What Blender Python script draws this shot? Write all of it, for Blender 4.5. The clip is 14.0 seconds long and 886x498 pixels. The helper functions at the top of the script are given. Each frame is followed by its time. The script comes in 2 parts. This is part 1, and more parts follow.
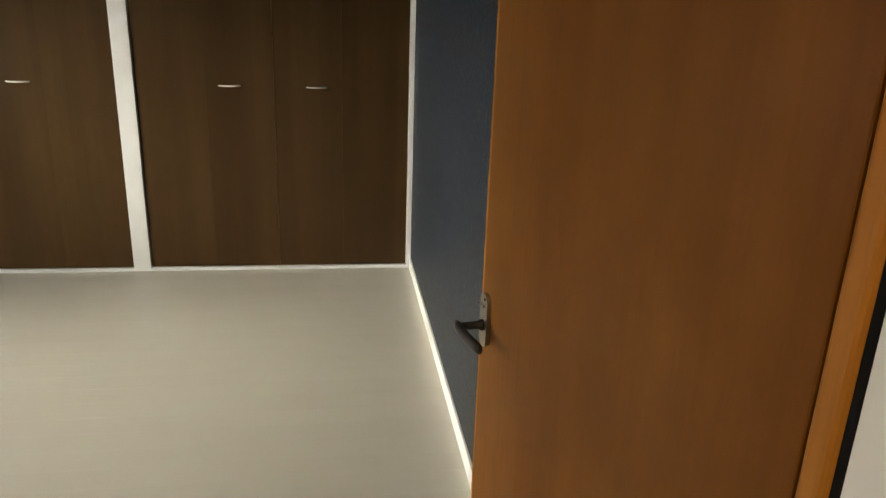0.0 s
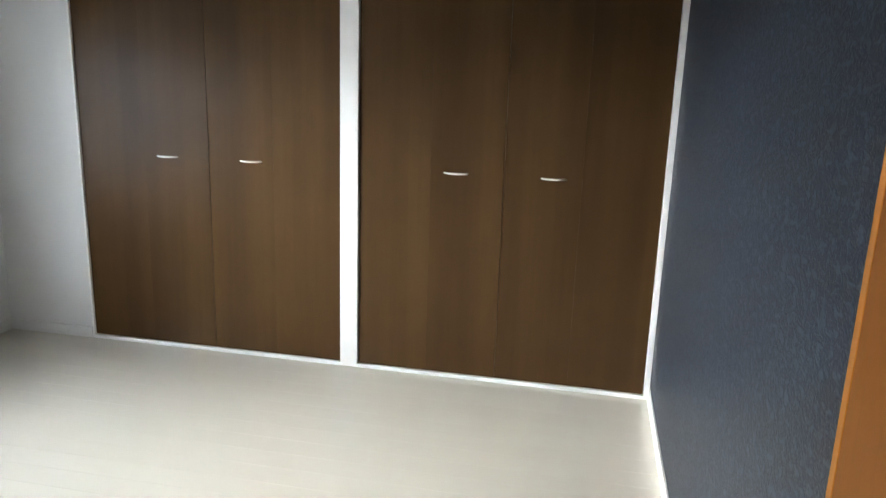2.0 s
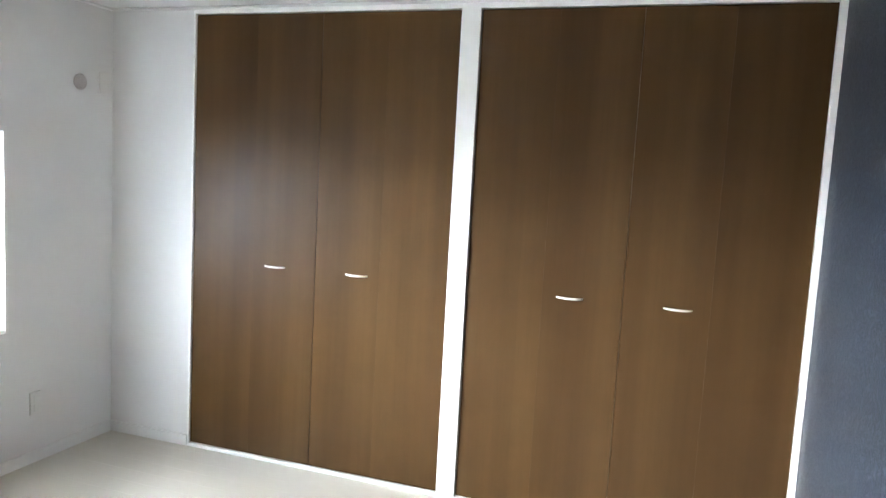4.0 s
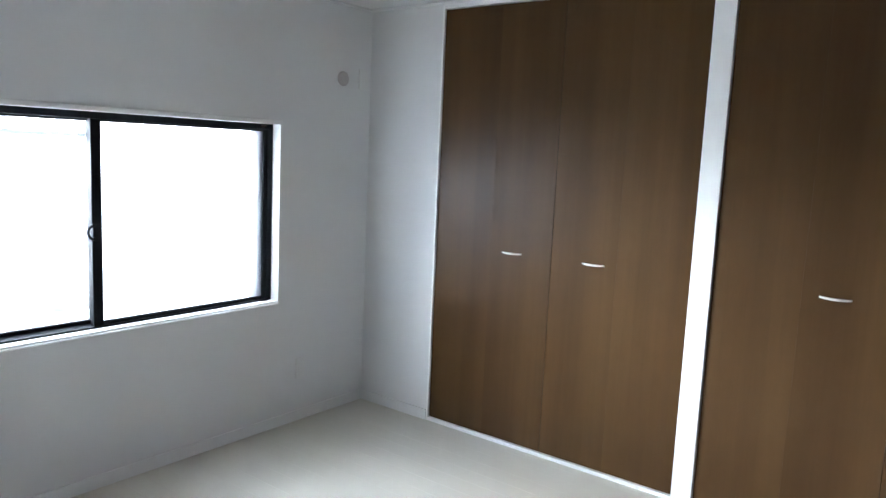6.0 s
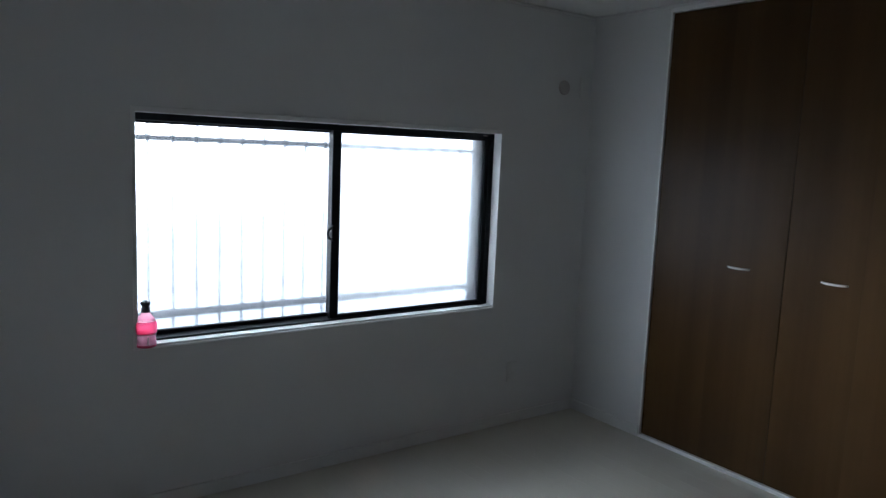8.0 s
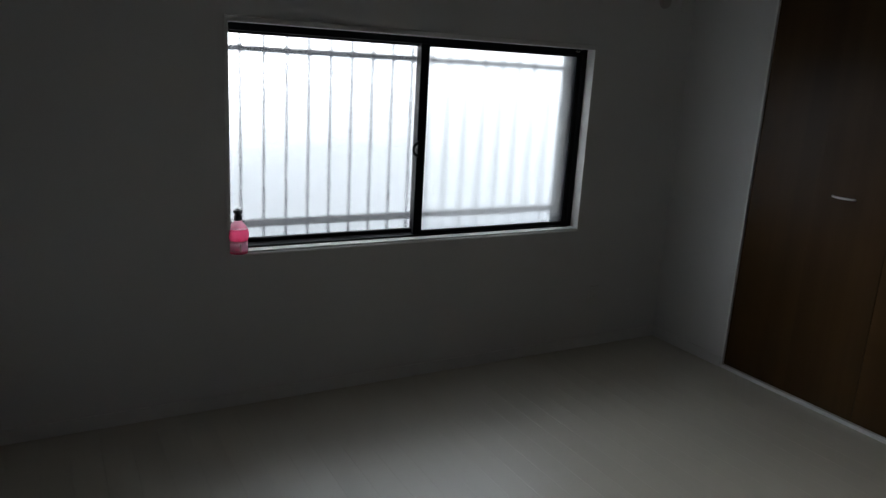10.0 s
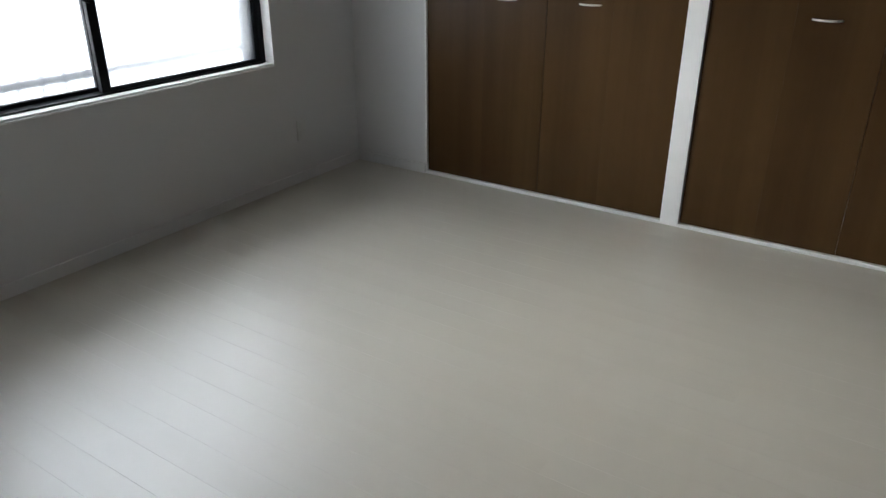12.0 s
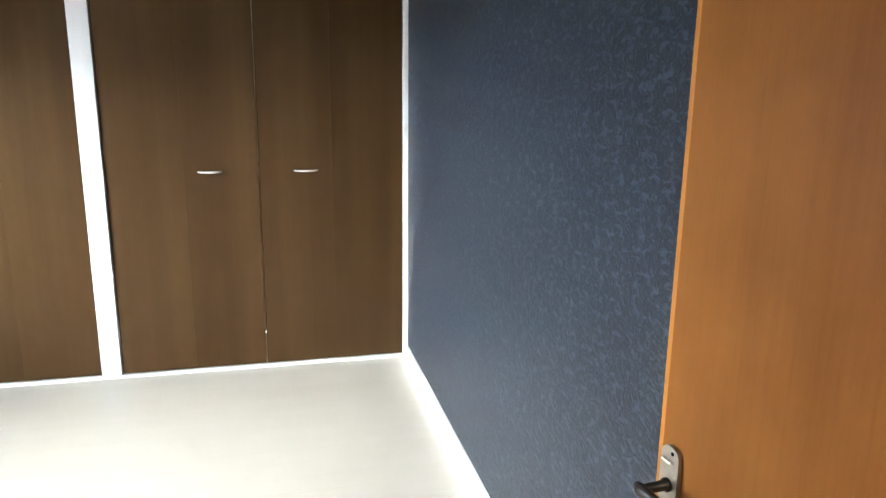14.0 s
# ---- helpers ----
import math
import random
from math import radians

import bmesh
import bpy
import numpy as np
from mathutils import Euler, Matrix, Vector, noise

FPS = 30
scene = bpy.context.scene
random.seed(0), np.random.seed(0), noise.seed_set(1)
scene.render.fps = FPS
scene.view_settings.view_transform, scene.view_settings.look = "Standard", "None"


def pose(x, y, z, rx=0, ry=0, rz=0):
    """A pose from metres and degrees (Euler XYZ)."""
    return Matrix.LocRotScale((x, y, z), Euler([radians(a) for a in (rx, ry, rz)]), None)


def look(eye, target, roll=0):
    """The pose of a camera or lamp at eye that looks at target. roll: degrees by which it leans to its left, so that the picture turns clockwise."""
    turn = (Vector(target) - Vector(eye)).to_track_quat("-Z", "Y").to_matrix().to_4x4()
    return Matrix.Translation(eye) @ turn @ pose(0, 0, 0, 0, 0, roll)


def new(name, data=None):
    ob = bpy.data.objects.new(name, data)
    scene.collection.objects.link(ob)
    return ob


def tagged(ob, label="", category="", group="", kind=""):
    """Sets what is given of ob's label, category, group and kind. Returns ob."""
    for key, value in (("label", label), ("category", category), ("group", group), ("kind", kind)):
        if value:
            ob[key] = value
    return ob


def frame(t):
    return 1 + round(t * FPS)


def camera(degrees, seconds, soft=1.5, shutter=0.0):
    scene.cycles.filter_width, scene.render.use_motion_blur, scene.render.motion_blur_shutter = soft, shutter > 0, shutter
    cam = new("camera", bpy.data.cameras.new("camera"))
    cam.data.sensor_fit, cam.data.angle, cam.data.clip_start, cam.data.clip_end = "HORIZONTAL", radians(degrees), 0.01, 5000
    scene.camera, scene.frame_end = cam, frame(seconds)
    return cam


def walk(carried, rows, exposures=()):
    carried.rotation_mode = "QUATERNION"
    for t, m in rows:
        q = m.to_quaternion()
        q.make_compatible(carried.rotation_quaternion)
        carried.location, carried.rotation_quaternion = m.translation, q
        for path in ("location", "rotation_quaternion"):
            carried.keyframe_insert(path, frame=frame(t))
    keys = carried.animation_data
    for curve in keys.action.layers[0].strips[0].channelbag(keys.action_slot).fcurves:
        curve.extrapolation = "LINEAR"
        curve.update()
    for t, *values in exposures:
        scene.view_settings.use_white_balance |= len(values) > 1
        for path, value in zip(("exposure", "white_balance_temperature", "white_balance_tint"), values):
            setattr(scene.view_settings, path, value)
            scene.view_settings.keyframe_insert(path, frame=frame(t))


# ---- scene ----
cam = camera(62.6, 14.0, soft=1.35)
PATH = [
    (0, (-0.402, -4.158, 1.507), (-0.117, -2.281, 0.878), 2.1),
    (0.5, (-0.366, -3.943, 1.509), (-0.301, -2.03, 0.929), 2.9),
    (1, (-0.355, -3.75, 1.498), (-0.448, -1.838, 0.917), 1.3),
    (1.5, (-0.333, -3.565, 1.528), (-0.606, -1.662, 0.975), 1.2),
    (2, (-0.338, -3.475, 1.524), (-0.717, -1.566, 1.061), 1.9),
    (2.2, (-0.359, -3.434, 1.547), (-0.753, -1.521, 1.121), 1.8),
    (4.3, (-0.484, -3.285, 1.606), (-1.218, -1.435, 1.403), 3.5),
    (4.5, (-0.479, -3.271, 1.604), (-1.288, -1.455, 1.39), 3.6),
    (5, (-0.464, -3.265, 1.6), (-1.429, -1.53, 1.361), 2.8),
    (5.5, (-0.464, -3.27, 1.592), (-1.552, -1.612, 1.333), 2.6),
    (6, (-0.486, -3.279, 1.583), (-1.687, -1.702, 1.318), 2.6),
    (6.5, (-0.457, -3.247, 1.588), (-1.787, -1.779, 1.314), 2.4),
    (7, (-0.456, -3.257, 1.588), (-1.89, -1.89, 1.317), 2.6),
    (7.5, (-0.426, -3.244, 1.598), (-1.963, -1.995, 1.323), 2.5),
    (8, (-0.472, -3.303, 1.58), (-2.079, -2.142, 1.314), 2.4),
    (8.2, (-0.482, -3.311, 1.581), (-2.119, -2.195, 1.308), 2.1),
    (10.3, (-0.482, -3.299, 1.536), (-2.165, -2.357, 1.009), 2.7),
    (10.5, (-0.479, -3.314, 1.522), (-2.132, -2.347, 0.947), 2.7),
    (11, (-0.498, -3.385, 1.495), (-2.005, -2.257, 0.821), 4.2),
    (11.5, (-0.539, -3.482, 1.484), (-1.803, -2.153, 0.685), 3.1),
    (12, (-0.58, -3.578, 1.462), (-1.577, -2.056, 0.631), 0.1),
    (12.5, (-0.638, -3.634, 1.492), (-1.273, -1.928, 0.662), 1.8),
    (13, (-0.653, -3.658, 1.521), (-0.951, -1.805, 0.83), 1.1),
    (13.5, (-0.683, -3.720, 1.508), (-0.624, -1.791, 0.996), -0.4),
    (14, (-0.7, -3.81, 1.537), (-0.239, -1.918, 1.079), 0.7),
]
EXPOSURES = [
    (0.0, 4.05, 7300, 6), (0.5, 4.85, 6950, 7), (1.0, 5.05, 6700, 7), (2.2, 4.92, 5950, 7), (4.5, 6.05, 5800, 7),
    (5.0, 5.85, 5700, 7), (6.0, 5.2, 5500, 7), (7.0, 4.3, 5350, 6), (7.5, 3.75, 5350, 6), (8.2, 2.8, 5400, 6),
    (10.3, 2.0, 6100, 7), (11.0, 2.1, 6150, 7), (11.5, 3.0, 6150, 7), (12.0, 3.65, 6050, 8), (13.0, 4.38, 6150, 7),
    (13.5, 5.1, 6200, 8), (14.0, 5.55, 5850, 7),
]
walk(cam, [(t, look(eye, target, roll)) for t, eye, target, roll in PATH], EXPOSURES)

# ---- world and light ----
world = bpy.data.worlds.new("overcast_sky")
scene.world = world
world.use_nodes = True
_wn = world.node_tree.nodes
_sky = _wn.new("ShaderNodeTexSky")
_sky.sky_type = "NISHITA"
_sky.sun_disc = False
_sky.sun_elevation = radians(5)
_sky.sun_rotation = radians(260)
_sky.dust_density = 6.0
# thin overcast, a little brighter towards the zenith
_wl = world.node_tree.links
_dir = _wn.new("ShaderNodeTexCoord")
_xyz = _wn.new("ShaderNodeSeparateXYZ")
_wl.new(_dir.outputs["Generated"], _xyz.inputs["Vector"])
_rise = _wn.new("ShaderNodeMapRange")
for _k, _v in (("From Min", 0.0), ("From Max", 1.0), ("To Min", 0.8), ("To Max", 1.0)):
    _rise.inputs[_k].default_value = _v
_wl.new(_xyz.outputs["Z"], _rise.inputs["Value"])
_cloud = _wn.new("ShaderNodeVectorMath")
_cloud.operation = "SCALE"
_cloud.inputs[0].default_value = (4.9, 5.0, 5.2)
_wl.new(_rise.outputs["Result"], _cloud.inputs["Scale"])
_cover = _wn.new("ShaderNodeMix")
_cover.data_type = "RGBA"
_cover.inputs[0].default_value = 0.92
_wl.new(_sky.outputs["Color"], _cover.inputs[6])
_wl.new(_cloud.outputs["Vector"], _cover.inputs[7])
_wn["Background"].inputs["Strength"].default_value = 0.15
_wl.new(_cover.outputs[2], _wn["Background"].inputs["Color"])

# low sun, veiled by cloud
_sun = bpy.data.lights.new("veiled_sun", "SUN")
_sun.energy = 0.9
_sun.angle = radians(48)
_sun.color = (1.0, 0.99, 0.97)
_el, _az = radians(5), radians(10)
new("veiled_sun", _sun).matrix_world = look((0, 0, 0), (math.cos(_el) * math.cos(_az), math.cos(_el) * math.sin(_az), -math.sin(_el)))

# light portal that guides the sky's light through the window opening
_portal = bpy.data.lights.new("window_skylight", "AREA")
_portal.shape = "RECTANGLE"
_portal.size, _portal.size_y = 1.90, 0.96
_portal.cycles.is_portal = True
new("window_skylight", _portal).matrix_world = look((-3.785, -1.64, 1.2075), (-1.0, -1.64, 1.2075))

# ceiling lamp of the corridor
_lamp = bpy.data.lights.new("corridor_light", "AREA")
_lamp.shape = "DISK"
_lamp.size = 0.28
_lamp.energy = 0.5
_lamp.color = (1.0, 0.78, 0.52)
corridor_light = new("corridor_light", _lamp)
corridor_light.matrix_world = pose(-0.45, -4.75, 2.335)


# ---- materials ----
def material(name, colour, rough=0.5, metal=0.0, spec=0.5):
    m = bpy.data.materials.new(name)
    m.use_nodes = True
    b = m.node_tree.nodes["Principled BSDF"]
    b.inputs["Base Color"].default_value = (*colour, 1)
    b.inputs["Roughness"].default_value = rough
    b.inputs["Metallic"].default_value = metal
    b.inputs["Specular IOR Level"].default_value = spec
    return m, m.node_tree, b


def noise_tex(nt, scale, detail=3.0, stretch=(1, 1, 1), rough=0.5, shift=None):
    co = nt.nodes.new("ShaderNodeTexCoord")
    mp = nt.nodes.new("ShaderNodeMapping")
    mp.inputs["Scale"].default_value = stretch
    nt.links.new(co.outputs["Object"], mp.inputs["Vector"])
    if shift is not None:
        nt.links.new(shift, mp.inputs["Location"])
    n = nt.nodes.new("ShaderNodeTexNoise")
    n.inputs["Scale"].default_value = scale
    n.inputs["Detail"].default_value = detail
    n.inputs["Roughness"].default_value = rough
    nt.links.new(mp.outputs["Vector"], n.inputs["Vector"])
    return n.outputs["Fac"]


def ramp(nt, fac, stops):
    r = nt.nodes.new("ShaderNodeValToRGB")
    el = r.color_ramp.elements
    while len(el) < len(stops):
        el.new(0.5)
    for e, (p, c) in zip(el, stops):
        e.position = p
        e.color = (*c, 1) if len(c) == 3 else c
    nt.links.new(fac, r.inputs["Fac"])
    return r.outputs["Color"]


def mix(nt, a, b, fac, mode="MIX"):
    m = nt.nodes.new("ShaderNodeMix")
    m.data_type = "RGBA"
    m.blend_type = mode
    if isinstance(fac, (int, float)):
        m.inputs["Factor"].default_value = fac
    else:
        nt.links.new(fac, m.inputs["Factor"])
    for sock, v in (("A", a), ("B", b)):
        target = [i for i in m.inputs if i.name == sock and i.type == "RGBA"][0]
        if isinstance(v, tuple):
            target.default_value = (*v, 1)
        else:
            nt.links.new(v, target)
    return [o for o in m.outputs if o.type == "RGBA"][0]


def bump(nt, b, height, strength, distance):
    n = nt.nodes.new("ShaderNodeBump")
    n.inputs["Strength"].default_value = strength
    n.inputs["Distance"].default_value = distance
    nt.links.new(height, n.inputs["Height"])
    nt.links.new(n.outputs["Normal"], b.inputs["Normal"])


def span(nt, fac, lo, hi, a=0.0, c=1.0):
    r = nt.nodes.new("ShaderNodeMapRange")
    for key, v in (("From Min", lo), ("From Max", hi), ("To Min", a), ("To Max", c)):
        r.inputs[key].default_value = v
    nt.links.new(fac, r.inputs["Value"])
    return r.outputs["Result"]


def random_shift(nt, reach):
    info = nt.nodes.new("ShaderNodeObjectInfo")
    mul = nt.nodes.new("ShaderNodeMath")
    mul.operation = "MULTIPLY"
    mul.inputs[1].default_value = reach
    nt.links.new(info.outputs["Random"], mul.inputs[0])
    comb = nt.nodes.new("ShaderNodeCombineXYZ")
    for i in range(3):
        nt.links.new(mul.outputs[0], comb.inputs[i])
    return info.outputs["Random"], comb.outputs["Vector"]


def wallpaper_white(name, colour):
    m, nt, b = material(name, colour, 0.85, spec=0.25)
    big = noise_tex(nt, 1.4, 3)
    tone = ramp(nt, big, [(0.3, tuple(c * 0.965 for c in colour)), (0.7, colour)])
    nt.links.new(tone, b.inputs["Base Color"])
    weave = noise_tex(nt, 260, 3, (1, 1, 0.55))
    bump(nt, b, weave, 0.28, 0.002)
    return m


def make_blue():
    """Embossed accent paper: pale worm-like blobs parted by dark creases, drawn out along the wall."""
    m, nt, b = material("blue_textured_wallpaper", (0.04, 0.055, 0.085), 0.40, spec=0.22)
    stroke = noise_tex(nt, 62, 4.0, (1, 0.5, 1), 0.62)
    stroke.node.inputs["Distortion"].default_value = 0.5
    fine = noise_tex(nt, 210, 2, (1, 0.7, 1))
    mid = noise_tex(nt, 9, 3)
    base = ramp(nt, fine, [(0.3, (0.0118, 0.0158, 0.0230)), (0.7, (0.0200, 0.0268, 0.0370))])
    off = nt.nodes.new("ShaderNodeMath")
    off.operation = "SUBTRACT"
    off.inputs[1].default_value = 0.47
    nt.links.new(stroke, off.inputs[0])
    crease = nt.nodes.new("ShaderNodeMath")
    crease.operation = "ABSOLUTE"
    nt.links.new(off.outputs[0], crease.inputs[0])
    tone = mix(nt, base, (0.0055, 0.0080, 0.0125), span(nt, crease.outputs[0], 0.06, 0.0, 0.0, 0.75))
    light = span(nt, stroke, 0.53, 0.64, 0.0, 0.9)
    tone = mix(nt, tone, (0.046, 0.0605, 0.0800), light)
    tone = mix(nt, tone, ramp(nt, mid, [(0.3, (0.84, 0.84, 0.86)), (0.7, (1.08, 1.08, 1.08))]), 1.0, "MULTIPLY")
    nt.links.new(tone, b.inputs["Base Color"])
    nt.links.new(span(nt, fine, 0.3, 0.7, 0.36, 0.46), b.inputs["Roughness"])
    bump(nt, b, span(nt, crease.outputs[0], 0.0, 0.1), 0.25, 0.0025)
    return m


def wood(name, dark, light, rough, grain, across, vary=0.12, spec=0.5, streak=0.6, blotch=0.08):
    """Vertical grain: fine streaks along z, with broad figure; `across` scales the broad bands."""
    m, nt, b = material(name, light, rough, spec=spec)
    rnd, shift = random_shift(nt, 7.0)
    fine = noise_tex(nt, grain, 5, (1, 1, 0.012), 0.6, shift)
    broad = noise_tex(nt, across, 3, (1, 1, 0.05), 0.5, shift)
    pores = noise_tex(nt, grain * 3.2, 2, (1, 1, 0.03), 0.5, shift)
    tone = ramp(nt, broad, [(0.28, dark), (0.72, light)])
    tone = mix(nt, tone, ramp(nt, fine, [(0.3, (0.8, 0.78, 0.76)), (0.68, (1.08, 1.08, 1.08))]), streak, "MULTIPLY")
    tone = mix(nt, tone, ramp(nt, pores, [(0.34, (0.7, 0.67, 0.65)), (0.44, (1, 1, 1))]), 0.12, "MULTIPLY")
    mottle = noise_tex(nt, 7, 5, (1, 1, 0.6), 0.6, shift)
    tone = mix(nt, tone, ramp(nt, mottle, [(0.3, (1 - blotch, 1 - 1.1 * blotch, 1 - 1.2 * blotch)), (0.7, (1 + 0.8 * blotch, 1 + 0.8 * blotch, 1 + 0.8 * blotch))]), 0.8, "MULTIPLY")
    v = span(nt, rnd, 0, 1, 1 - vary, 1 + vary)
    comb = nt.nodes.new("ShaderNodeCombineColor")
    for i in range(3):
        nt.links.new(v, comb.inputs[i])
    tone = mix(nt, tone, comb.outputs["Color"], 1.0, "MULTIPLY")
    nt.links.new(tone, b.inputs["Base Color"])
    nt.links.new(span(nt, fine, 0.3, 0.7, rough - 0.05, rough + 0.06), b.inputs["Roughness"])
    bump(nt, b, fine, 0.08, 0.001)
    return m


def make_floor_wood():
    m, nt, b = material("pale_flooring", (0.6, 0.56, 0.48), 0.30, spec=0.95)
    b.inputs["Coat Weight"].default_value = 1.0
    b.inputs["Coat Roughness"].default_value = 0.42
    rnd, shift = random_shift(nt, 9.0)
    fine = noise_tex(nt, 70, 4, (0.03, 1, 1), 0.6, shift)
    broad = noise_tex(nt, 5, 3, (0.25, 1, 1), 0.5, shift)
    tone = ramp(nt, broad, [(0.25, (0.530, 0.489, 0.406)), (0.75, (0.558, 0.518, 0.436))])
    tone = mix(nt, tone, ramp(nt, fine, [(0.3, (0.95, 0.945, 0.93)), (0.6, (1, 1, 1))]), 0.14, "MULTIPLY")
    v = span(nt, rnd, 0, 1, 0.993, 1.004)
    comb = nt.nodes.new("ShaderNodeCombineColor")
    for i in range(3):
        nt.links.new(v, comb.inputs[i])
    tone = mix(nt, tone, comb.outputs["Color"], 1.0, "MULTIPLY")
    nt.links.new(tone, b.inputs["Base Color"])
    smear = noise_tex(nt, 3.0, 4)
    place = nt.nodes.new("ShaderNodeNewGeometry")
    nt.links.new(place.outputs["Position"], [l for l in smear.node.inputs["Vector"].links][0].from_node.inputs["Vector"])
    nt.links.new(span(nt, smear, 0.1, 0.9, 0.38, 0.50), b.inputs["Roughness"])
    return m


def plain(name, colour, rough, metal=0.0, wear=0.06, scale=30.0, spec=0.5):
    m, nt, b = material(name, colour, rough, metal, spec)
    n = noise_tex(nt, scale, 4)
    tone = ramp(nt, n, [(0.3, tuple(c * (1 - wear) for c in colour)), (0.7, tuple(min(1, c * (1 + wear * 0.5)) for c in colour))])
    nt.links.new(tone, b.inputs["Base Color"])
    nt.links.new(span(nt, n, 0.3, 0.7, rough * 0.9, rough * 1.12), b.inputs["Roughness"])
    return m


def make_frosted(name, rough, pebble, relief, veil):
    """Figured glass: a pebbled face bends what lies behind it, a fine etch blurs it."""
    m, nt, b = material(name, (0.97, 0.985, 0.99), rough)
    b.inputs["Transmission Weight"].default_value = 1.0
    b.inputs["IOR"].default_value = 1.35
    n = noise_tex(nt, pebble, 1.0, (1, 1, 0.8))
    bump(nt, b, n, relief, 0.003)
    # the etched face scatters part of the light evenly
    etched = nt.nodes.new("ShaderNodeBsdfTranslucent")
    etched.inputs["Color"].default_value = (0.94, 0.96, 1.0, 1)
    both = nt.nodes.new("ShaderNodeMixShader")
    both.inputs["Fac"].default_value = veil
    nt.links.new(b.outputs["BSDF"], both.inputs[1])
    nt.links.new(etched.outputs["BSDF"], both.inputs[2])
    nt.links.new(both.outputs["Shader"], nt.nodes["Material Output"].inputs["Surface"])
    return m


def make_clear_pink(name, colour):
    m, nt, b = material(name, colour, 0.06)
    b.inputs["Transmission Weight"].default_value = 0.92
    b.inputs["IOR"].default_value = 1.06
    milky = nt.nodes.new("ShaderNodeBsdfTranslucent")
    milky.inputs["Color"].default_value = (*colour, 1)
    both = nt.nodes.new("ShaderNodeMixShader")
    both.inputs["Fac"].default_value = 0.45
    nt.links.new(b.outputs["BSDF"], both.inputs[1])
    nt.links.new(milky.outputs["BSDF"], both.inputs[2])
    nt.links.new(both.outputs["Shader"], nt.nodes["Material Output"].inputs["Surface"])
    return m


WALL = wallpaper_white("white_wallpaper", (0.70, 0.70, 0.695))
CEIL = wallpaper_white("white_ceiling_paper", (0.70, 0.70, 0.695))
TRIM = plain("white_painted_trim", (0.81, 0.81, 0.80), 0.34, wear=0.03, scale=9)
SKIRT = plain("white_vinyl_skirting", (0.72, 0.72, 0.71), 0.5, wear=0.03, scale=9)
SILL = plain("glossy_white_sill", (0.88, 0.88, 0.87), 0.14, wear=0.02, scale=9)
BLUE = make_blue()
CLOSET = wood("dark_walnut_laminate", (0.0465, 0.0230, 0.0080), (0.081, 0.0440, 0.0158), 0.36, 48, 5.0, 0.07, 0.16, 0.22)
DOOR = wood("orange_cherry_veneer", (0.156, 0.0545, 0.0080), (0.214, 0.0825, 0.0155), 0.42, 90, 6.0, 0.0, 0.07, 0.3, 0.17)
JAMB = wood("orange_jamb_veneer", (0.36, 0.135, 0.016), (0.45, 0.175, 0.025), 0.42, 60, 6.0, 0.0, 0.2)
FLOOR = make_floor_wood()
GROOVE = plain("plank_joint", (0.46, 0.425, 0.355), 0.5)
BLACK = plain("black_aluminium", (0.009, 0.010, 0.013), 0.55, 0.0, 0.1, spec=0.12)
TEAL = plain("teal_grey_aluminium", (0.030, 0.042, 0.048), 0.5, 0.2, 0.1, spec=0.3)
GASKET = plain("black_rubber", (0.008, 0.008, 0.008), 0.8, spec=0.1)
GLASS = make_frosted("figured_glass", 0.23, 150, 0.55, 0.045)
GLASS_INNER = make_frosted("figured_glass_inner", 0.28, 150, 0.6, 0.06)
CHROME = plain("brushed_steel", (0.72, 0.68, 0.62), 0.24, 1.0, 0.05, 120)
PULL = plain("satin_silver_pull", (0.92, 0.90, 0.86), 0.38, 0.45, 0.05, 120)
LEVER = plain("dark_bronze_lever", (0.026, 0.021, 0.017), 0.34, 0.5, 0.1, 60)
PLATE = plain("satin_nickel_plate", (0.30, 0.27, 0.22), 0.36, 0.9, 0.08, 90)
PLASTIC = plain("white_plastic", (0.69, 0.69, 0.67), 0.4, 0, 0.02)
CAPGREY = plain("grey_plastic_cap", (0.47, 0.44, 0.43), 0.55, 0, 0.06)
PINK = make_clear_pink("pink_liquid_plastic", (1.0, 0.18, 0.35))
PALEPINK = make_clear_pink("pale_pink_plastic", (1.0, 0.62, 0.74))
DARKCAP = plain("dark_grey_cap", (0.045, 0.05, 0.055), 0.35, 0, 0.1)
GRILLE = plain("grey_grille_metal", (0.035, 0.040, 0.048), 0.5, 0.3, 0.1)
RENDER = plain("pale_render", (0.76, 0.77, 0.78), 0.9, 0, 0.08, 2.0)
CONCRETE = plain("grey_concrete", (0.30, 0.30, 0.29), 0.9, 0, 0.2, 3)
LAMPGLOW, _nt, _b = material("lamp_diffuser", (0.9, 0.85, 0.75), 0.5)
_b.inputs["Emission Color"].default_value = (1.0, 0.86, 0.68, 1)
_b.inputs["Emission Strength"].default_value = 0.6


# ---- mesh helpers ----
def mesh_of(name, bm, mat, smooth=False):
    me = bpy.data.meshes.new(name)
    bmesh.ops.recalc_face_normals(bm, faces=bm.faces)
    bm.to_mesh(me)
    bm.free()
    me.materials.append(mat)
    if smooth:
        for p in me.polygons:
            p.use_smooth = True
    return me


def part(name, bm, mat, parent=None, label="", smooth=False):
    ob = new(name, mesh_of(name, bm, mat, smooth))
    if parent is not None:
        ob.parent = parent
    if label:
        ob["label"] = label
    return ob


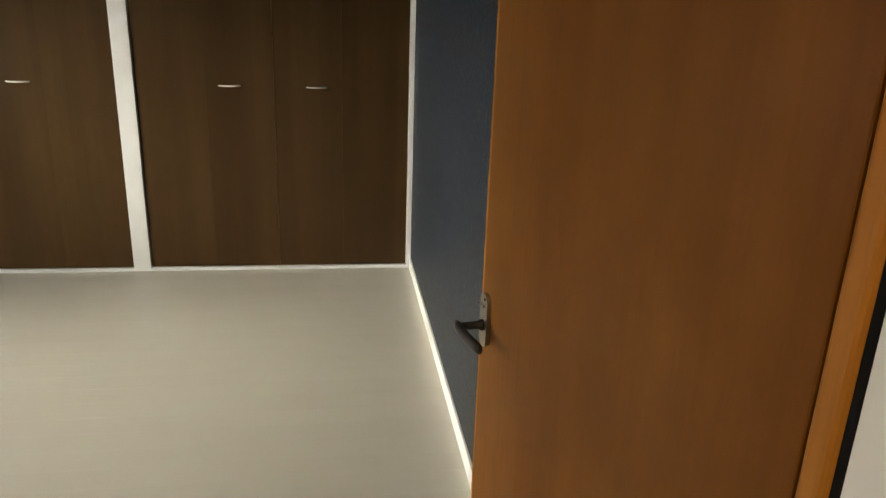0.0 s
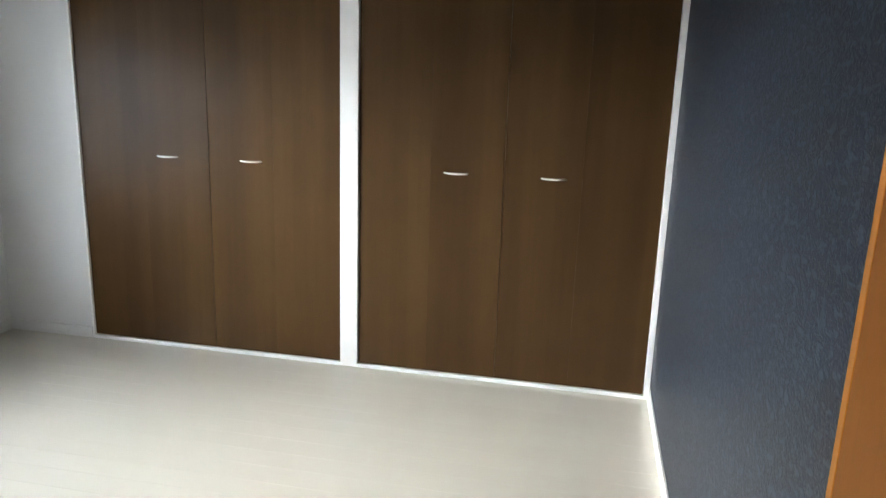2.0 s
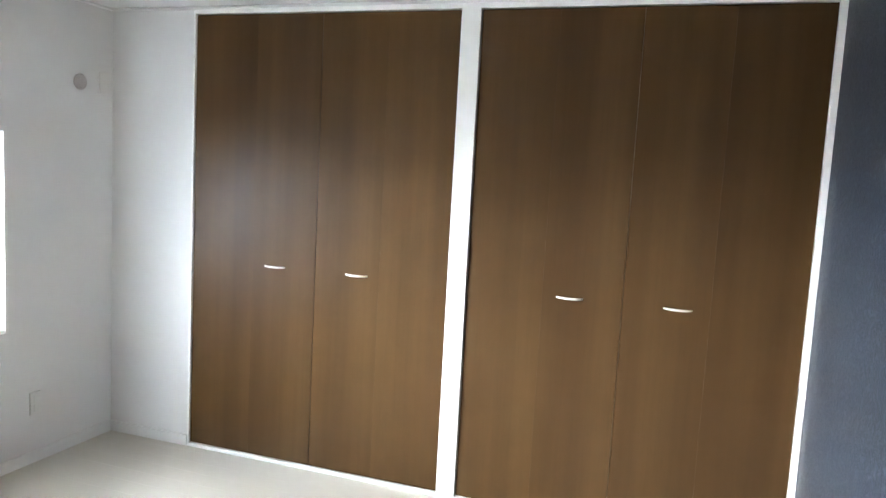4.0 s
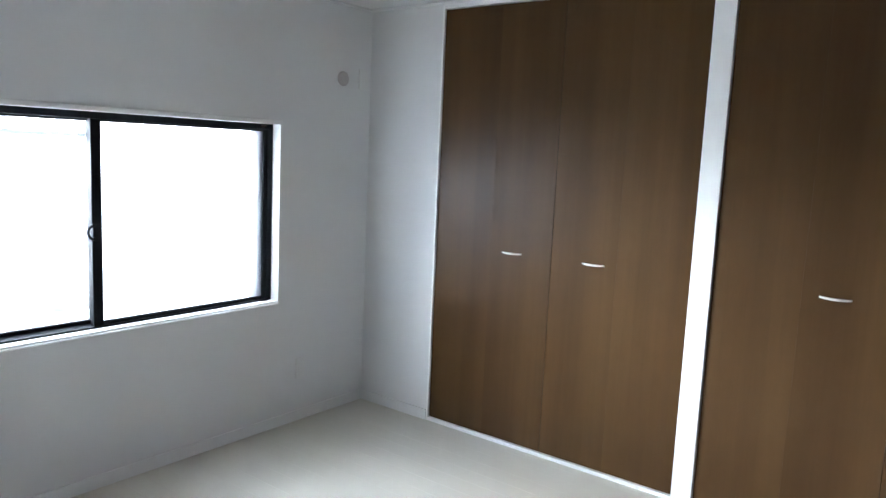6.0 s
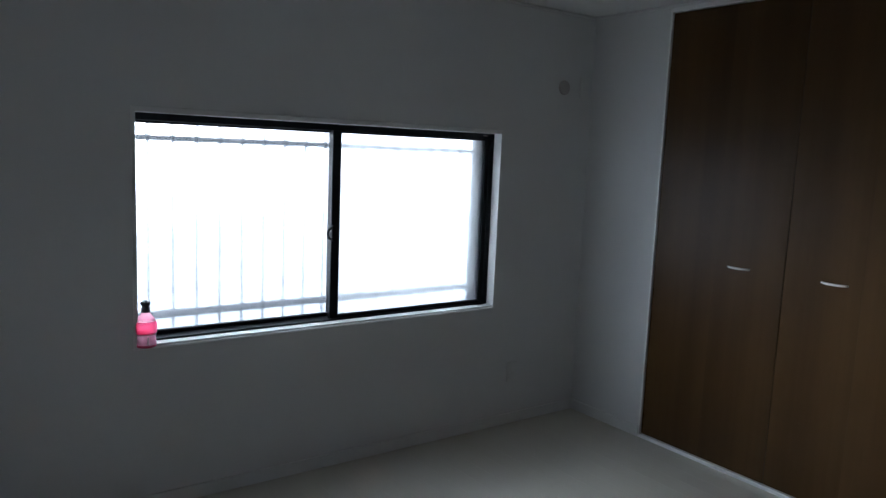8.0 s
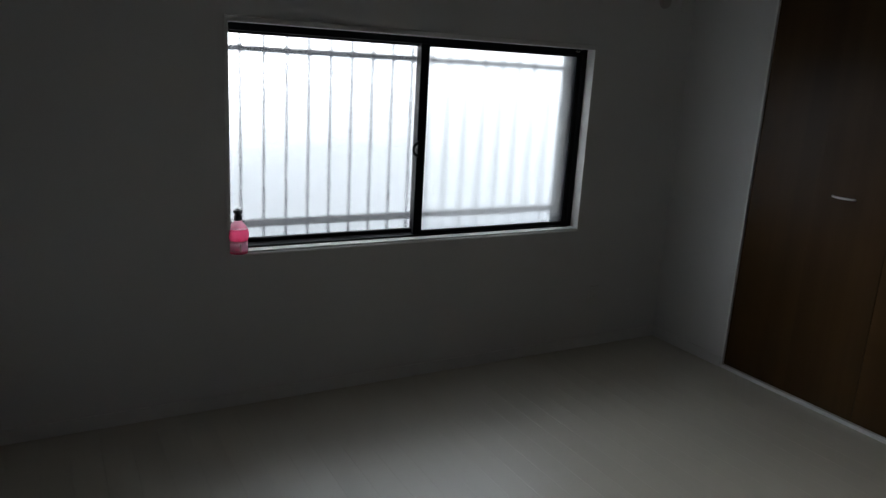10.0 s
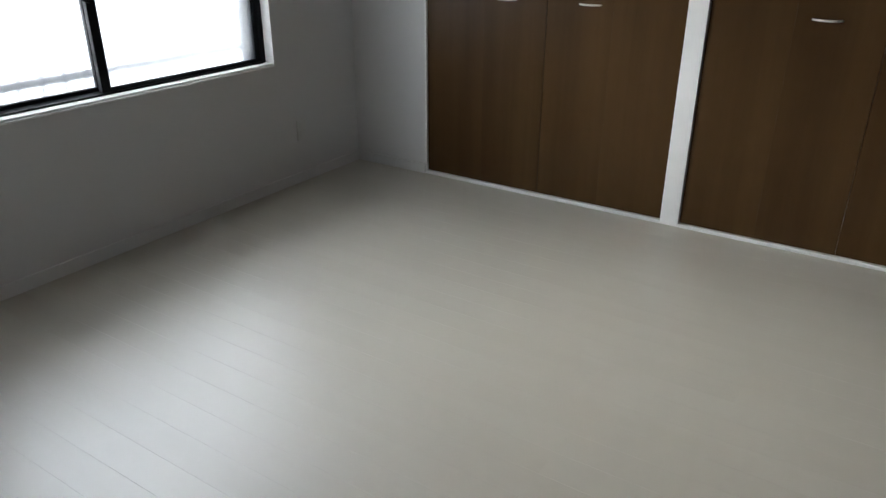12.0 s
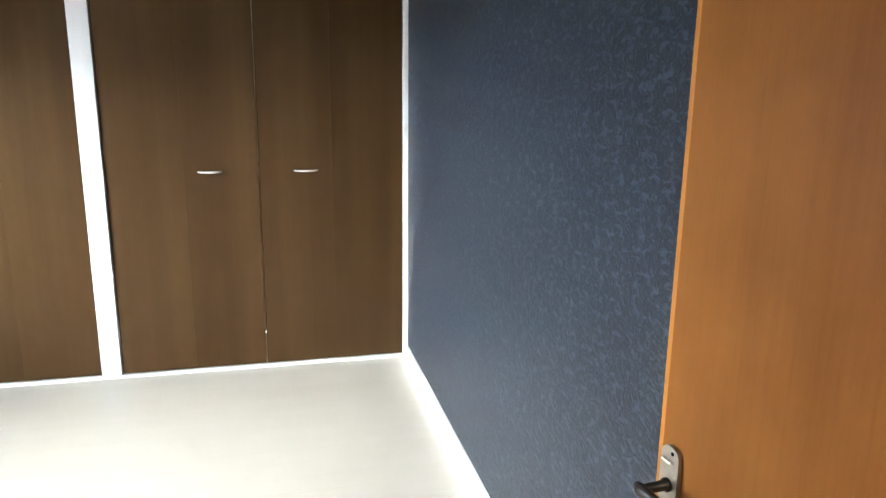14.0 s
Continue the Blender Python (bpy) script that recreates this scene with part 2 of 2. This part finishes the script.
def box(x0, x1, y0, y1, z0, z1, bevel=0.0, seg=2, bm=None):
    own = bmesh.new()
    bmesh.ops.create_cube(own, size=1.0)
    for v in own.verts:
        v.co = Vector((x0 + (v.co.x + 0.5) * (x1 - x0), y0 + (v.co.y + 0.5) * (y1 - y0), z0 + (v.co.z + 0.5) * (z1 - z0)))
    if bevel:
        bmesh.ops.bevel(own, geom=own.edges[:], offset=bevel, segments=seg, profile=0.5, affect="EDGES")
    if bm is None:
        return own
    me = bpy.data.meshes.new("tmp")
    own.to_mesh(me)
    own.free()
    bm.from_mesh(me)
    bpy.data.meshes.remove(me)
    return bm


def lathe(profile, n=28, centre=(0, 0, 0), close=True):
    bm = bmesh.new()
    rings = []
    for r, z in profile:
        rings.append([bm.verts.new((centre[0] + r * math.cos(2 * math.pi * i / n), centre[1] + r * math.sin(2 * math.pi * i / n), centre[2] + z)) for i in range(n)])
    for a, c in zip(rings, rings[1:]):
        for i in range(n):
            bm.faces.new((a[i], a[(i + 1) % n], c[(i + 1) % n], c[i]))
    if close:
        bm.faces.new(rings[0][::-1])
        bm.faces.new(rings[-1])
    return bm


def sweep(points, width, height, up=(0, 0, 1), taper=None, n=10):
    """A rounded bar along points; elliptical section."""
    bm = bmesh.new()
    rings = []
    pts = [Vector(p) for p in points]
    for i, p in enumerate(pts):
        d = (pts[min(i + 1, len(pts) - 1)] - pts[max(i - 1, 0)]).normalized()
        side = d.cross(Vector(up)).normalized()
        over = side.cross(d).normalized()
        k = taper[i] if taper else 1.0
        rings.append([bm.verts.new(p + side * (width * k / 2 * math.cos(2 * math.pi * j / n)) + over * (height * k / 2 * math.sin(2 * math.pi * j / n))) for j in range(n)])
    for a, c in zip(rings, rings[1:]):
        for j in range(n):
            bm.faces.new((a[j], a[(j + 1) % n], c[(j + 1) % n], c[j]))
    bm.faces.new(rings[0][::-1])
    bm.faces.new(rings[-1])
    return bm


def empty(name, label, category, group="", at=(0, 0, 0), kind=""):
    ob = new(name)
    ob.location = at
    ob.empty_display_size = 0.1
    return tagged(ob, label, category, group, kind)


def setting(name, bm, mat, label, category):
    return tagged(part(name, bm, mat), label, category, kind="structure")


# ---- plan ----
XW, XE = -3.59, 0.032          # window wall, blue wall
YN, YS = 0.0, -3.70            # closet wall, door wall
H = 2.40
CLOSET_TOP = 2.362
L0, L1, R0, R1 = -3.04, -1.567, -1.472, 0.004
WY0, WY1, WZ0, WZ1 = -2.596, -0.686, 0.725, 1.690
DX0, DX1, DZ = -0.855, -0.044, 2.03   # doorway
CY = -6.0                     # far end of the corridor

# ---- structure ----
bm = bmesh.new()
box(XW - 0.14, XW, YS - 0.12, WY0, 0, H, bm=bm)
box(XW - 0.14, XW, WY1, 0.7, 0, H, bm=bm)
box(XW - 0.14, XW, WY0, WY1, 0, WZ0, bm=bm)
box(XW - 0.14, XW, WY0, WY1, WZ1, H, bm=bm)
setting("wall_west", bm, WALL, "white embossed wallpaper wall around the window", "wall")

bm = bmesh.new()
box(XW, L0 - 0.012, YN, YN + 0.1, 0, H, bm=bm)
box(L0 - 0.012, XE, YN, YN + 0.1, CLOSET_TOP + 0.008, H, bm=bm)
setting("wall_north", bm, WALL, "white wallpaper wall beside and above the closets", "wall")
setting("wall_closet_back", box(XW - 0.14, XE + 0.12, 0.6, 0.7, 0, H), WALL, "plain back wall inside the closets", "wall")
setting("wall_east", box(XE, XE + 0.12, YS, 0.6, 0, H), BLUE, "blue-grey textured accent wallpaper wall", "wall")

bm = bmesh.new()
box(XW, DX0 - 0.03, YS - 0.12, YS, 0, H, bm=bm)
box(DX0 - 0.03, DX1 + 0.03, YS - 0.12, YS, DZ + 0.03, H, bm=bm)
box(DX1 + 0.03, XE + 0.12, YS - 0.12, YS, 0, H, bm=bm)
setting("wall_south", bm, WALL, "white wallpaper wall holding the doorway", "wall")
setting("ceiling", box(XW - 0.14, XE + 0.12, YS - 0.12, 0.7, H, H + 0.1), CEIL, "flat white papered ceiling", "ceiling")

# corridor behind the doorway
setting("wall_corridor_east", box(XE + 0.05, XE + 0.15, CY, YS - 0.12, 0, H), WALL, "white wallpaper corridor wall", "wall")
setting("wall_corridor_west", box(-1.15, -1.05, CY, YS - 0.12, 0, H), WALL, "white wallpaper corridor wall", "wall")
setting("wall_corridor_end", box(-1.15, XE + 0.15, CY - 0.1, CY, 0, H), WALL, "white wallpaper wall closing the corridor", "wall")
setting("ceiling_corridor", box(-1.15, XE + 0.15, CY - 0.1, YS - 0.12, H, H + 0.1), CEIL, "flat white corridor ceiling", "ceiling")
setting("floor_corridor", box(-1.15, XE + 0.15, CY - 0.1, YS - 0.12, -0.05, -0.002), FLOOR, "pale wood corridor floor", "floor")

# baseboards
BH = 0.07
setting("baseboard", box(XE - 0.010, XE, YS, -0.022, 0, BH, 0.002), TRIM, "white painted baseboard along the blue wall", "baseboard")
setting("baseboard", box(XW, XW + 0.010, YS, -0.011, 0, 0.062, 0.002), SKIRT, "white baseboard under the window wall", "baseboard")
setting("baseboard", box(XW, L0 - 0.013, -0.010, 0, 0, 0.062, 0.002), SKIRT, "short white baseboard beside the closet", "baseboard")
setting("baseboard", box(XW + 0.011, DX0 - 0.08, YS, YS + 0.010, 0, 0.062, 0.002), SKIRT, "white baseboard beside the doorway", "baseboard")
# thin cornice under the ceiling
setting("trim", box(XW, XW + 0.016, YS, -0.017, H - 0.016, H - 0.002, 0.003), SKIRT, "thin white cornice over the window wall", "cornice")
setting("trim", box(XW, XE - 0.001, -0.016, -0.001, H - 0.016, H - 0.002, 0.003), SKIRT, "thin white cornice over the closets", "cornice")
# closet post and corner trim
setting("trim", box(L1, R0, -0.006, 0.09, 0, CLOSET_TOP + 0.02, 0.003), TRIM, "glossy white post between the two closets", "trim")
setting("trim", box(R1, XE, -0.006, 0.09, 0, CLOSET_TOP + 0.02, 0.003), TRIM, "white corner trim beside the blue wall", "trim")
setting("trim", box(L0 - 0.012, L0, -0.005, 0.09, 0, CLOSET_TOP + 0.02, 0.002), TRIM, "thin white closet edge trim", "trim")
setting("trim", box(L0, R1, -0.005, 0.09, CLOSET_TOP, CLOSET_TOP + 0.028, 0.002), TRIM, "white head trim above the closet doors", "trim")
for xa, xb in ((L0, L1), (R0, R1)):
    setting("trim", box(xa, xb, -0.006, 0.09, 0, 0.019, 0.002), TRIM, "white threshold strip under the closet doors", "trim")


# ---- closets ----
def bow_handle():
    pts, tap = [], []
    for i in range(15):
        u = i / 14
        pts.append((-0.0575 + 0.115 * u, -0.002 - 0.026 * math.sin(math.pi * u) ** 0.55, 0))
        tap.append(0.75 + 0.25 * math.sin(math.pi * u))
    return mesh_of("handle", sweep(pts, 0.013, 0.011, taper=tap), PULL, True)


HANDLE = bow_handle()


def closet(xa, xb, split, tilt, gap, label):
    """Four folding panels with two bow handles on the middle ones."""
    c = empty("folding_closet_door", label, "closet door", "folding closet doors", (split, 0, 0.02))
    edges = [xa, (xa + split) / 2, split, (split + xb) / 2, xb]
    for i in range(4):
        w = edges[i + 1] - edges[i] - (0.00015, 0.00015 + 2 * gap, 0.00015 + 2 * gap, 0.00015)[i]
        p = part("panel", box(-w / 2, w / 2, 0, 0.024, 0.004, CLOSET_TOP - 0.026, 0.00012, 1), CLOSET, c)
        p.location = ((edges[i] + edges[i + 1]) / 2 - split + (0.0, -gap, gap, 0.0)[i], 0.006, 0)
        p.rotation_euler = (0, 0, radians(tilt[i]))
        if i in (1, 2):
            h = new("handle", HANDLE)
            h.parent = p
            h["label"] = "arched brushed steel pull handle"
            off = -0.2365 if i == 1 else 0.2365
            h.location = (off - p.location.x, 0, 1.043)
    return c


closet(L0 + 0.004, L1 - 0.003, -2.288, (0.05, -0.05, 0.05, -0.05), 0.0008, "dark walnut folding closet doors beside the window wall")
closet(R0 + 0.005, R1 - 0.003, -0.741, (0.03, -0.03, 0.03, -0.03), 0.0003, "dark walnut folding closet doors beside the blue wall")

# ---- window ----
window = empty("window_1", "black aluminium sliding window with frosted glass", "window", at=(XW, WY0, WZ0), kind="structure")
WO = Vector((XW, WY0, WZ0))


def wpart(name, x0, x1, y0, y1, z0, z1, mat, parent=None, bevel=0.002, label=""):
    ob = part(name, box(x0 - WO.x, x1 - WO.x, y0 - WO.y, y1 - WO.y, z0 - WO.z, z1 - WO.z, bevel), mat, window, label)
    if parent is not None:
        ob.parent = parent
    return ob


# white lining and casing
wpart("lining", XW - 0.058, XW + 0.006, WY0, WY1, WZ1 - 0.004, WZ1 + 0.02, SKIRT, label="white head casing")
wpart("lining", XW - 0.058, XW + 0.006, WY1 - 0.003, WY1 + 0.014, WZ0 - 0.02, WZ1 + 0.02, SKIRT, label="white side casing")
wpart("lining", XW - 0.058, XW + 0.006, WY0 - 0.014, WY0 + 0.003, WZ0 - 0.02, WZ1 + 0.02, SKIRT, label="white side casing")
wpart("sill", XW - 0.060, XW + 0.010, WY0 + 0.003, WY1 - 0.003, WZ0 - 0.019, WZ0 - 0.008, SILL, bevel=0.003, label="white window sill")
# outer frame
FX0, FX1 = XW - 0.154, XW - 0.056
wpart("frame_head", FX0, FX1, WY0, WY1, WZ1 - 0.034, WZ1 - 0.002, BLACK)
wpart("frame_bottom", FX0, FX1, WY0, WY1, WZ0 - 0.008, WZ0 + 0.008, BLACK)
wpart("frame_jamb", FX0, FX1, WY1 - 0.030, WY1 - 0.003, WZ0, WZ1, BLACK)
wpart("frame_jamb", FX0, FX1, WY0 + 0.003, WY0 + 0.010, WZ0, WZ1, BLACK)
wpart("outer_flange", XW - 0.190, XW - 0.155, WY1 - 0.055, WY1 + 0.02, WZ0 - 0.02, WZ1 + 0.02, BLACK)
wpart("outer_stop", XW - 0.152, XW - 0.112, WY1 - 0.088, WY1 - 0.031, WZ0 + 0.009, WZ1 - 0.035, TEAL, label="dark teal outer jamb stop behind the glass")
wpart("frame_piece", FX1 - 0.004, FX1 + 0.012, WY1 - 0.075, WY1 - 0.032, WZ0 - 0.007, WZ0 + 0.002, CHROME, label="small bright track end cap")
# light sticker near the head's right corner, built as a thin silver piece
wpart("frame_piece", FX1 - 0.002, FX1 + 0.003, WY1 - 0.085, WY1 - 0.055, WZ1 - 0.022, WZ1 - 0.013, CHROME, bevel=0.001, label="small light sticker on the frame head")
YM = -1.645


def sash(x0, y0, y1, s0, s1, glass):
    x1 = x0 + 0.026
    z0, z1 = WZ0 + 0.008, WZ1 - 0.034
    b = wpart("sash", x0, x1, y0, y0 + s0, z0, z1, BLACK)
    wpart("stile", x0, x1, y1 - s1, y1, z0, z1, BLACK, b)
    wpart("rail", x0, x1, y0 + s0, y1 - s1, z1 - 0.010, z1, BLACK, b)
    wpart("rail", x0, x1, y0 + s0, y1 - s1, z0, z0 + 0.018, BLACK, b)
    g = wpart("pane", x0 + 0.010, x0 + 0.015, y0 + s0, y1 - s1, z0 + 0.018, z1 - 0.010, glass, b, 0.0, "frosted patterned glass pane")
    g.visible_shadow = False
    return b


sash(XW - 0.152, WY0 + 0.010, YM + 0.012, 0.006, 0.028, GLASS)
inner = sash(XW - 0.092, YM - 0.034, WY1 - 0.030, 0.046, 0.026, GLASS_INNER)
# crescent latch on the meeting stile
bm = bmesh.new()
lx, ly, lz = XW - 0.064, YM - 0.030, 1.160
box(lx - 0.004, lx + 0.006, ly - 0.004, ly + 0.016, lz - 0.040, lz + 0.040, 0.003, bm=bm)
latch = part("latch", bm, BLACK, inner, "dark crescent latch")
latch.location = -WO
pts = [(lx + 0.010, ly - 0.002 - 0.028 * math.sin(a), lz + 0.030 * math.cos(a)) for a in [math.pi * i / 10 for i in range(11)]]
crescent = part("crescent", sweep(pts, 0.013, 0.015, up=(1, 0, 0)), BLACK, latch, smooth=True)

# security grille outside
GX = -3.80
grille = empty("window_grille", "grey metal security grille bars outside the window", "grille", at=(GX, WY0, WZ0))
for z, half in ((0.802, 0.017), (1.587, 0.012)):
    part("rail", box(-0.012, 0.012, -0.12, WY1 - WY0 + 0.12, z - WZ0 - half, z - WZ0 + half, 0.003), GRILLE, grille)
bm = box(-0.0050, 0.0050, -0.0050, 0.0050, -0.10, 1.06, 0.002)
for z, half in ((0.802, 0.020), (1.587, 0.018)):
    box(-0.006, 0.024, -0.008, 0.008, z - WZ0 - half, z - WZ0 + half, 0.004, bm=bm)
bar_mesh = mesh_of("bar", bm, GRILLE)
for i in range(19):
    y = -2.600 + 0.1061 * i
    b = new("bar", bar_mesh)
    b.parent = grille
    b.location = (-0.016, y - WY0, 0)
for y in (WY0 - 0.08, WY1 + 0.08):
    for z in (0.802, 1.587):
        part("bracket", box(0.012, 0.072, y - WY0 - 0.012, y - WY0 + 0.012, z - WZ0 - 0.01, z - WZ0 + 0.01, 0.002), GRILLE, grille)

# outdoors
setting("ground", box(-60, XW - 0.14, -60, 60, -0.7, -0.6), CONCRETE, "grey concrete ground outside", "ground")
# assumed wall, added so the lower panes show less bright sky
setting("wall_outdoor_added", box(-5.90, -5.80, -9, 7, -0.6, 0.98), RENDER, "pale assumed wall added as dimmer backdrop for the lower panes", "wall")
# unseen side walls, added; the nearer, southern one blocks light along the facade
for ya in (-4.3, 6.9):
    setting("wall_outdoor_added", box(-5.80, XW - 0.141, ya - 0.1, ya, -0.6, 2.6), RENDER, "pale unseen side wall added to screen light from the side", "wall")

# unseen eave, added to keep steep sky light off the floor near the window
setting("sky_block_eave", box(-4.75, XW - 0.141, -4.2, 6.7, 2.42, 2.52), RENDER, "pale unseen eave added to block the high sky", "roof")

# ---- bottle on the sill ----
bottle = empty("bottle", "pink liquid bottle with dark cap on the sill", "bottle", at=(XW - 0.006, WY0 + 0.036, WZ0 - 0.008))
part("base", lathe([(0.034, 0.0), (0.040, 0.003), (0.042, 0.012)], 36), PINK, bottle, "translucent pink bottle foot", True)
part("label_panel", lathe([(0.0418, 0.0125), (0.0402, 0.036), (0.0405, 0.054)], 36), PALEPINK, bottle, "pale pink translucent label area", True)
part("body", lathe([(0.0410, 0.0585), (0.0445, 0.070), (0.046, 0.082), (0.0445, 0.096), (0.040, 0.110)], 36), PINK, bottle, "translucent bright pink body", True)
part("shoulder", lathe([(0.0397, 0.1105), (0.036, 0.118), (0.027, 0.131), (0.018, 0.141), (0.015, 0.146)], 36), PALEPINK, bottle, "pale empty bottle shoulder", True)
part("label_band", lathe([(0.0406, 0.0545), (0.0413, 0.0580)], 36), PLASTIC, bottle, "thin white label band", True)
part("label_stripe", box(0.0375, 0.0420, -0.004, 0.004, 0.016, 0.050, 0.001), PLASTIC, bottle, "white printed stripe")
part("cap", lathe([(0.016, 0.1462), (0.0175, 0.148), (0.0175, 0.166), (0.015, 0.169), (0.015, 0.176), (0.020, 0.179), (0.020, 0.190), (0.017, 0.193)], 24), DARKCAP, bottle, "dark grey cap", True)
part("nozzle", box(-0.020, 0.012, -0.006, 0.006, 0.186, 0.198, 0.003), DARKCAP, bottle)

# ---- small fixtures on the window wall ----
vent = empty("vent_cap", "round grey air conditioner sleeve cap on wall", "vent cap", at=(XW, -0.232, 1.974))
m = Matrix.Rotation(radians(90), 4, "Y")
bm = lathe([(0.042, 0.0), (0.042, 0.007), (0.038, 0.011), (0.034, 0.012), (0.032, 0.009), (0.001, 0.010)], 36)
bmesh.ops.transform(bm, matrix=m, verts=bm.verts)
part("ring", bm, CAPGREY, vent, smooth=True)
for k in range(-2, 3):
    half = math.sqrt(0.031 ** 2 - (k * 0.011) ** 2)
    part("slat", box(0.009, 0.013, -half, half, k * 0.011 - 0.003, k * 0.011 + 0.003, 0.001), CAPGREY, vent)


def wall_plate(name, y, z, label, category, sockets):
    p = empty(name, label, category, at=(XW, y, z))
    part("cover", box(0, 0.008, -0.035, 0.035, -0.060, 0.060, 0.003), PLASTIC, p)
    for s in sockets:
        part("socket", box(0.008, 0.0105, -0.013, 0.013, s - 0.019, s + 0.019, 0.002), PLASTIC, p)
    return p


wall_plate("wall_socket", -0.520, 0.312, "white double socket plate low on wall", "socket", (-0.023, 0.023))
wall_plate("wall_socket", -0.068, 1.985, "white socket plate high beside the vent", "socket", (0.0,))

# ---- door ----
HX, HY = -0.041, -3.694
ang = math.degrees(math.atan2(-2.900 - HY, -0.132 - HX))
DW = math.hypot(-2.900 - HY, -0.132 - HX)
door = empty("door_1", "orange cherry veneer door standing open", "door", at=(HX, HY, 0), kind="structure")
door.rotation_euler = (0, 0, radians(ang))
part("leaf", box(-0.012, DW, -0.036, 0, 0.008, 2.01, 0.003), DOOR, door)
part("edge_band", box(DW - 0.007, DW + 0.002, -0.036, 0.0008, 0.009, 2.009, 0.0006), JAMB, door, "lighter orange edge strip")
PXc, PZc = DW - 0.034, 0.957
bm = box(-0.020, 0.020, 0, 0.008, -0.052, 0.052, 0.0)
vert = [e for e in bm.edges if abs(e.verts[0].co.y - e.verts[1].co.y) > 0.005]
bmesh.ops.bevel(bm, geom=vert, offset=0.017, segments=6, profile=0.5, affect="EDGES")
bmesh.ops.translate(bm, vec=(PXc, 0, PZc), verts=bm.verts)
plate = part("handle_plate", bm, PLATE, door, "satin nickel backplate")
part("thumb_turn", box(PXc - 0.012, PXc + 0.012, 0.008, 0.016, PZc + 0.028, PZc + 0.033, 0.002), CHROME, plate)
part("screw", lathe([(0.003, 0.0), (0.003, 0.001)], 12), GASKET, plate).matrix_local = Matrix.Translation((PXc - 0.006, 0.008, PZc + 0.043)) @ Matrix.Rotation(radians(-90), 4, "X")
bm = lathe([(0.011, 0.0), (0.011, 0.006), (0.008, 0.010), (0.0075, 0.048)], 20)
bmesh.ops.transform(bm, matrix=Matrix.Translation((PXc, 0.007, PZc - 0.010)) @ Matrix.Rotation(radians(-90), 4, "X"), verts=bm.verts)
part("spindle", bm, LEVER, door, "dark bronze spindle", True)
pts = [(PXc + 0.010 - 0.106 * u, 0.056 - 0.013 * u * u, PZc - 0.010 - 0.003 * u) for u in [i / 10 for i in range(11)]]
part("lever", sweep(pts, 0.015, 0.024, taper=[0.8, 1, 1, 1, 1, 1, 1, 1, 1, 0.95, 0.7]), LEVER, door, "dark bronze lever", True)

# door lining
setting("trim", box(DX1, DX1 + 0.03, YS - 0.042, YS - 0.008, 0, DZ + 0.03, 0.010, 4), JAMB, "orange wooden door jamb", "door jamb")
setting("trim", box(DX1 + 0.006, DX1 + 0.03, YS - 0.056, YS - 0.042, 0, DZ + 0.03), GASKET, "black rubber door seal", "door seal")
setting("trim", box(DX1 + 0.002, DX1 + 0.03, YS - 0.13, YS - 0.056, 0, DZ + 0.03, 0.002), TRIM, "white painted door lining", "door jamb")
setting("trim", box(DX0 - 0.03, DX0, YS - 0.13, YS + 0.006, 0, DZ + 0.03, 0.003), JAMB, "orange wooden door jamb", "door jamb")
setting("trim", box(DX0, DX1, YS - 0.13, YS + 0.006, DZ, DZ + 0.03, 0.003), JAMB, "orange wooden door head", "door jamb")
setting("trim", box(DX0, DX1, YS - 0.12, YS, -0.03, 0.0, 0.0), FLOOR, "pale wood floor strip under the door", "threshold")

lampshade = empty("ceiling_lamp", "round warm white corridor ceiling lamp", "lamp", at=(-0.45, -4.75, 2.34))
part("housing", lathe([(0.150, 0.030), (0.150, 0.060)], 32), PLASTIC, lampshade, smooth=True)
part("diffuser", lathe([(0.128, 0.006), (0.142, 0.012), (0.146, 0.031)], 32), LAMPGLOW, lampshade, smooth=True)

# ---- floor: boards along x, each one its own piece ----
floor = setting("floor", box(XW - 0.14, XE + 0.12, YS - 0.0, 0.6, -0.06, -0.012), GROOVE, "pale beige glossy wood plank floor", "floor")
rng = random.Random(5)
PITCH, LONG = 0.1105, 1.82
lengths = {}


def board(x0, x1, y0, y1):
    key = (round(x1 - x0, 3), round(y1 - y0, 3))
    if key not in lengths:
        l, w = key
        lengths[key] = mesh_of("plank", box(-l / 2, l / 2, -w / 2, w / 2, -0.0118, 0), FLOOR)
    p = new("plank", lengths[key])
    p.parent = floor
    p.location = ((x0 + x1) / 2, (y0 + y1) / 2, 0)


GAP = 0.0001
y = -2.605 + PITCH * 24
starts = {0: -2.647, 2: -2.483, 5: -2.380, 4: -2.210}
while y > YS:
    ya, yb = max(y - PITCH, YS), min(y, 0.0)
    if yb - ya > 0.01:
        k = round((-2.605 - y) / PITCH)
        joint = starts.get(-k, XW + round(rng.uniform(0.1, LONG) / 0.13) * 0.13)
        while joint > XW + 0.02:
            joint -= LONG
        x = XW
        while x < XE:
            nxt = min(joint + LONG if joint + LONG > x + 0.02 else joint + 2 * LONG, XE)
            board(x + GAP, nxt - GAP, ya + GAP, yb - GAP)
            joint = nxt
            x = nxt
    y -= PITCH
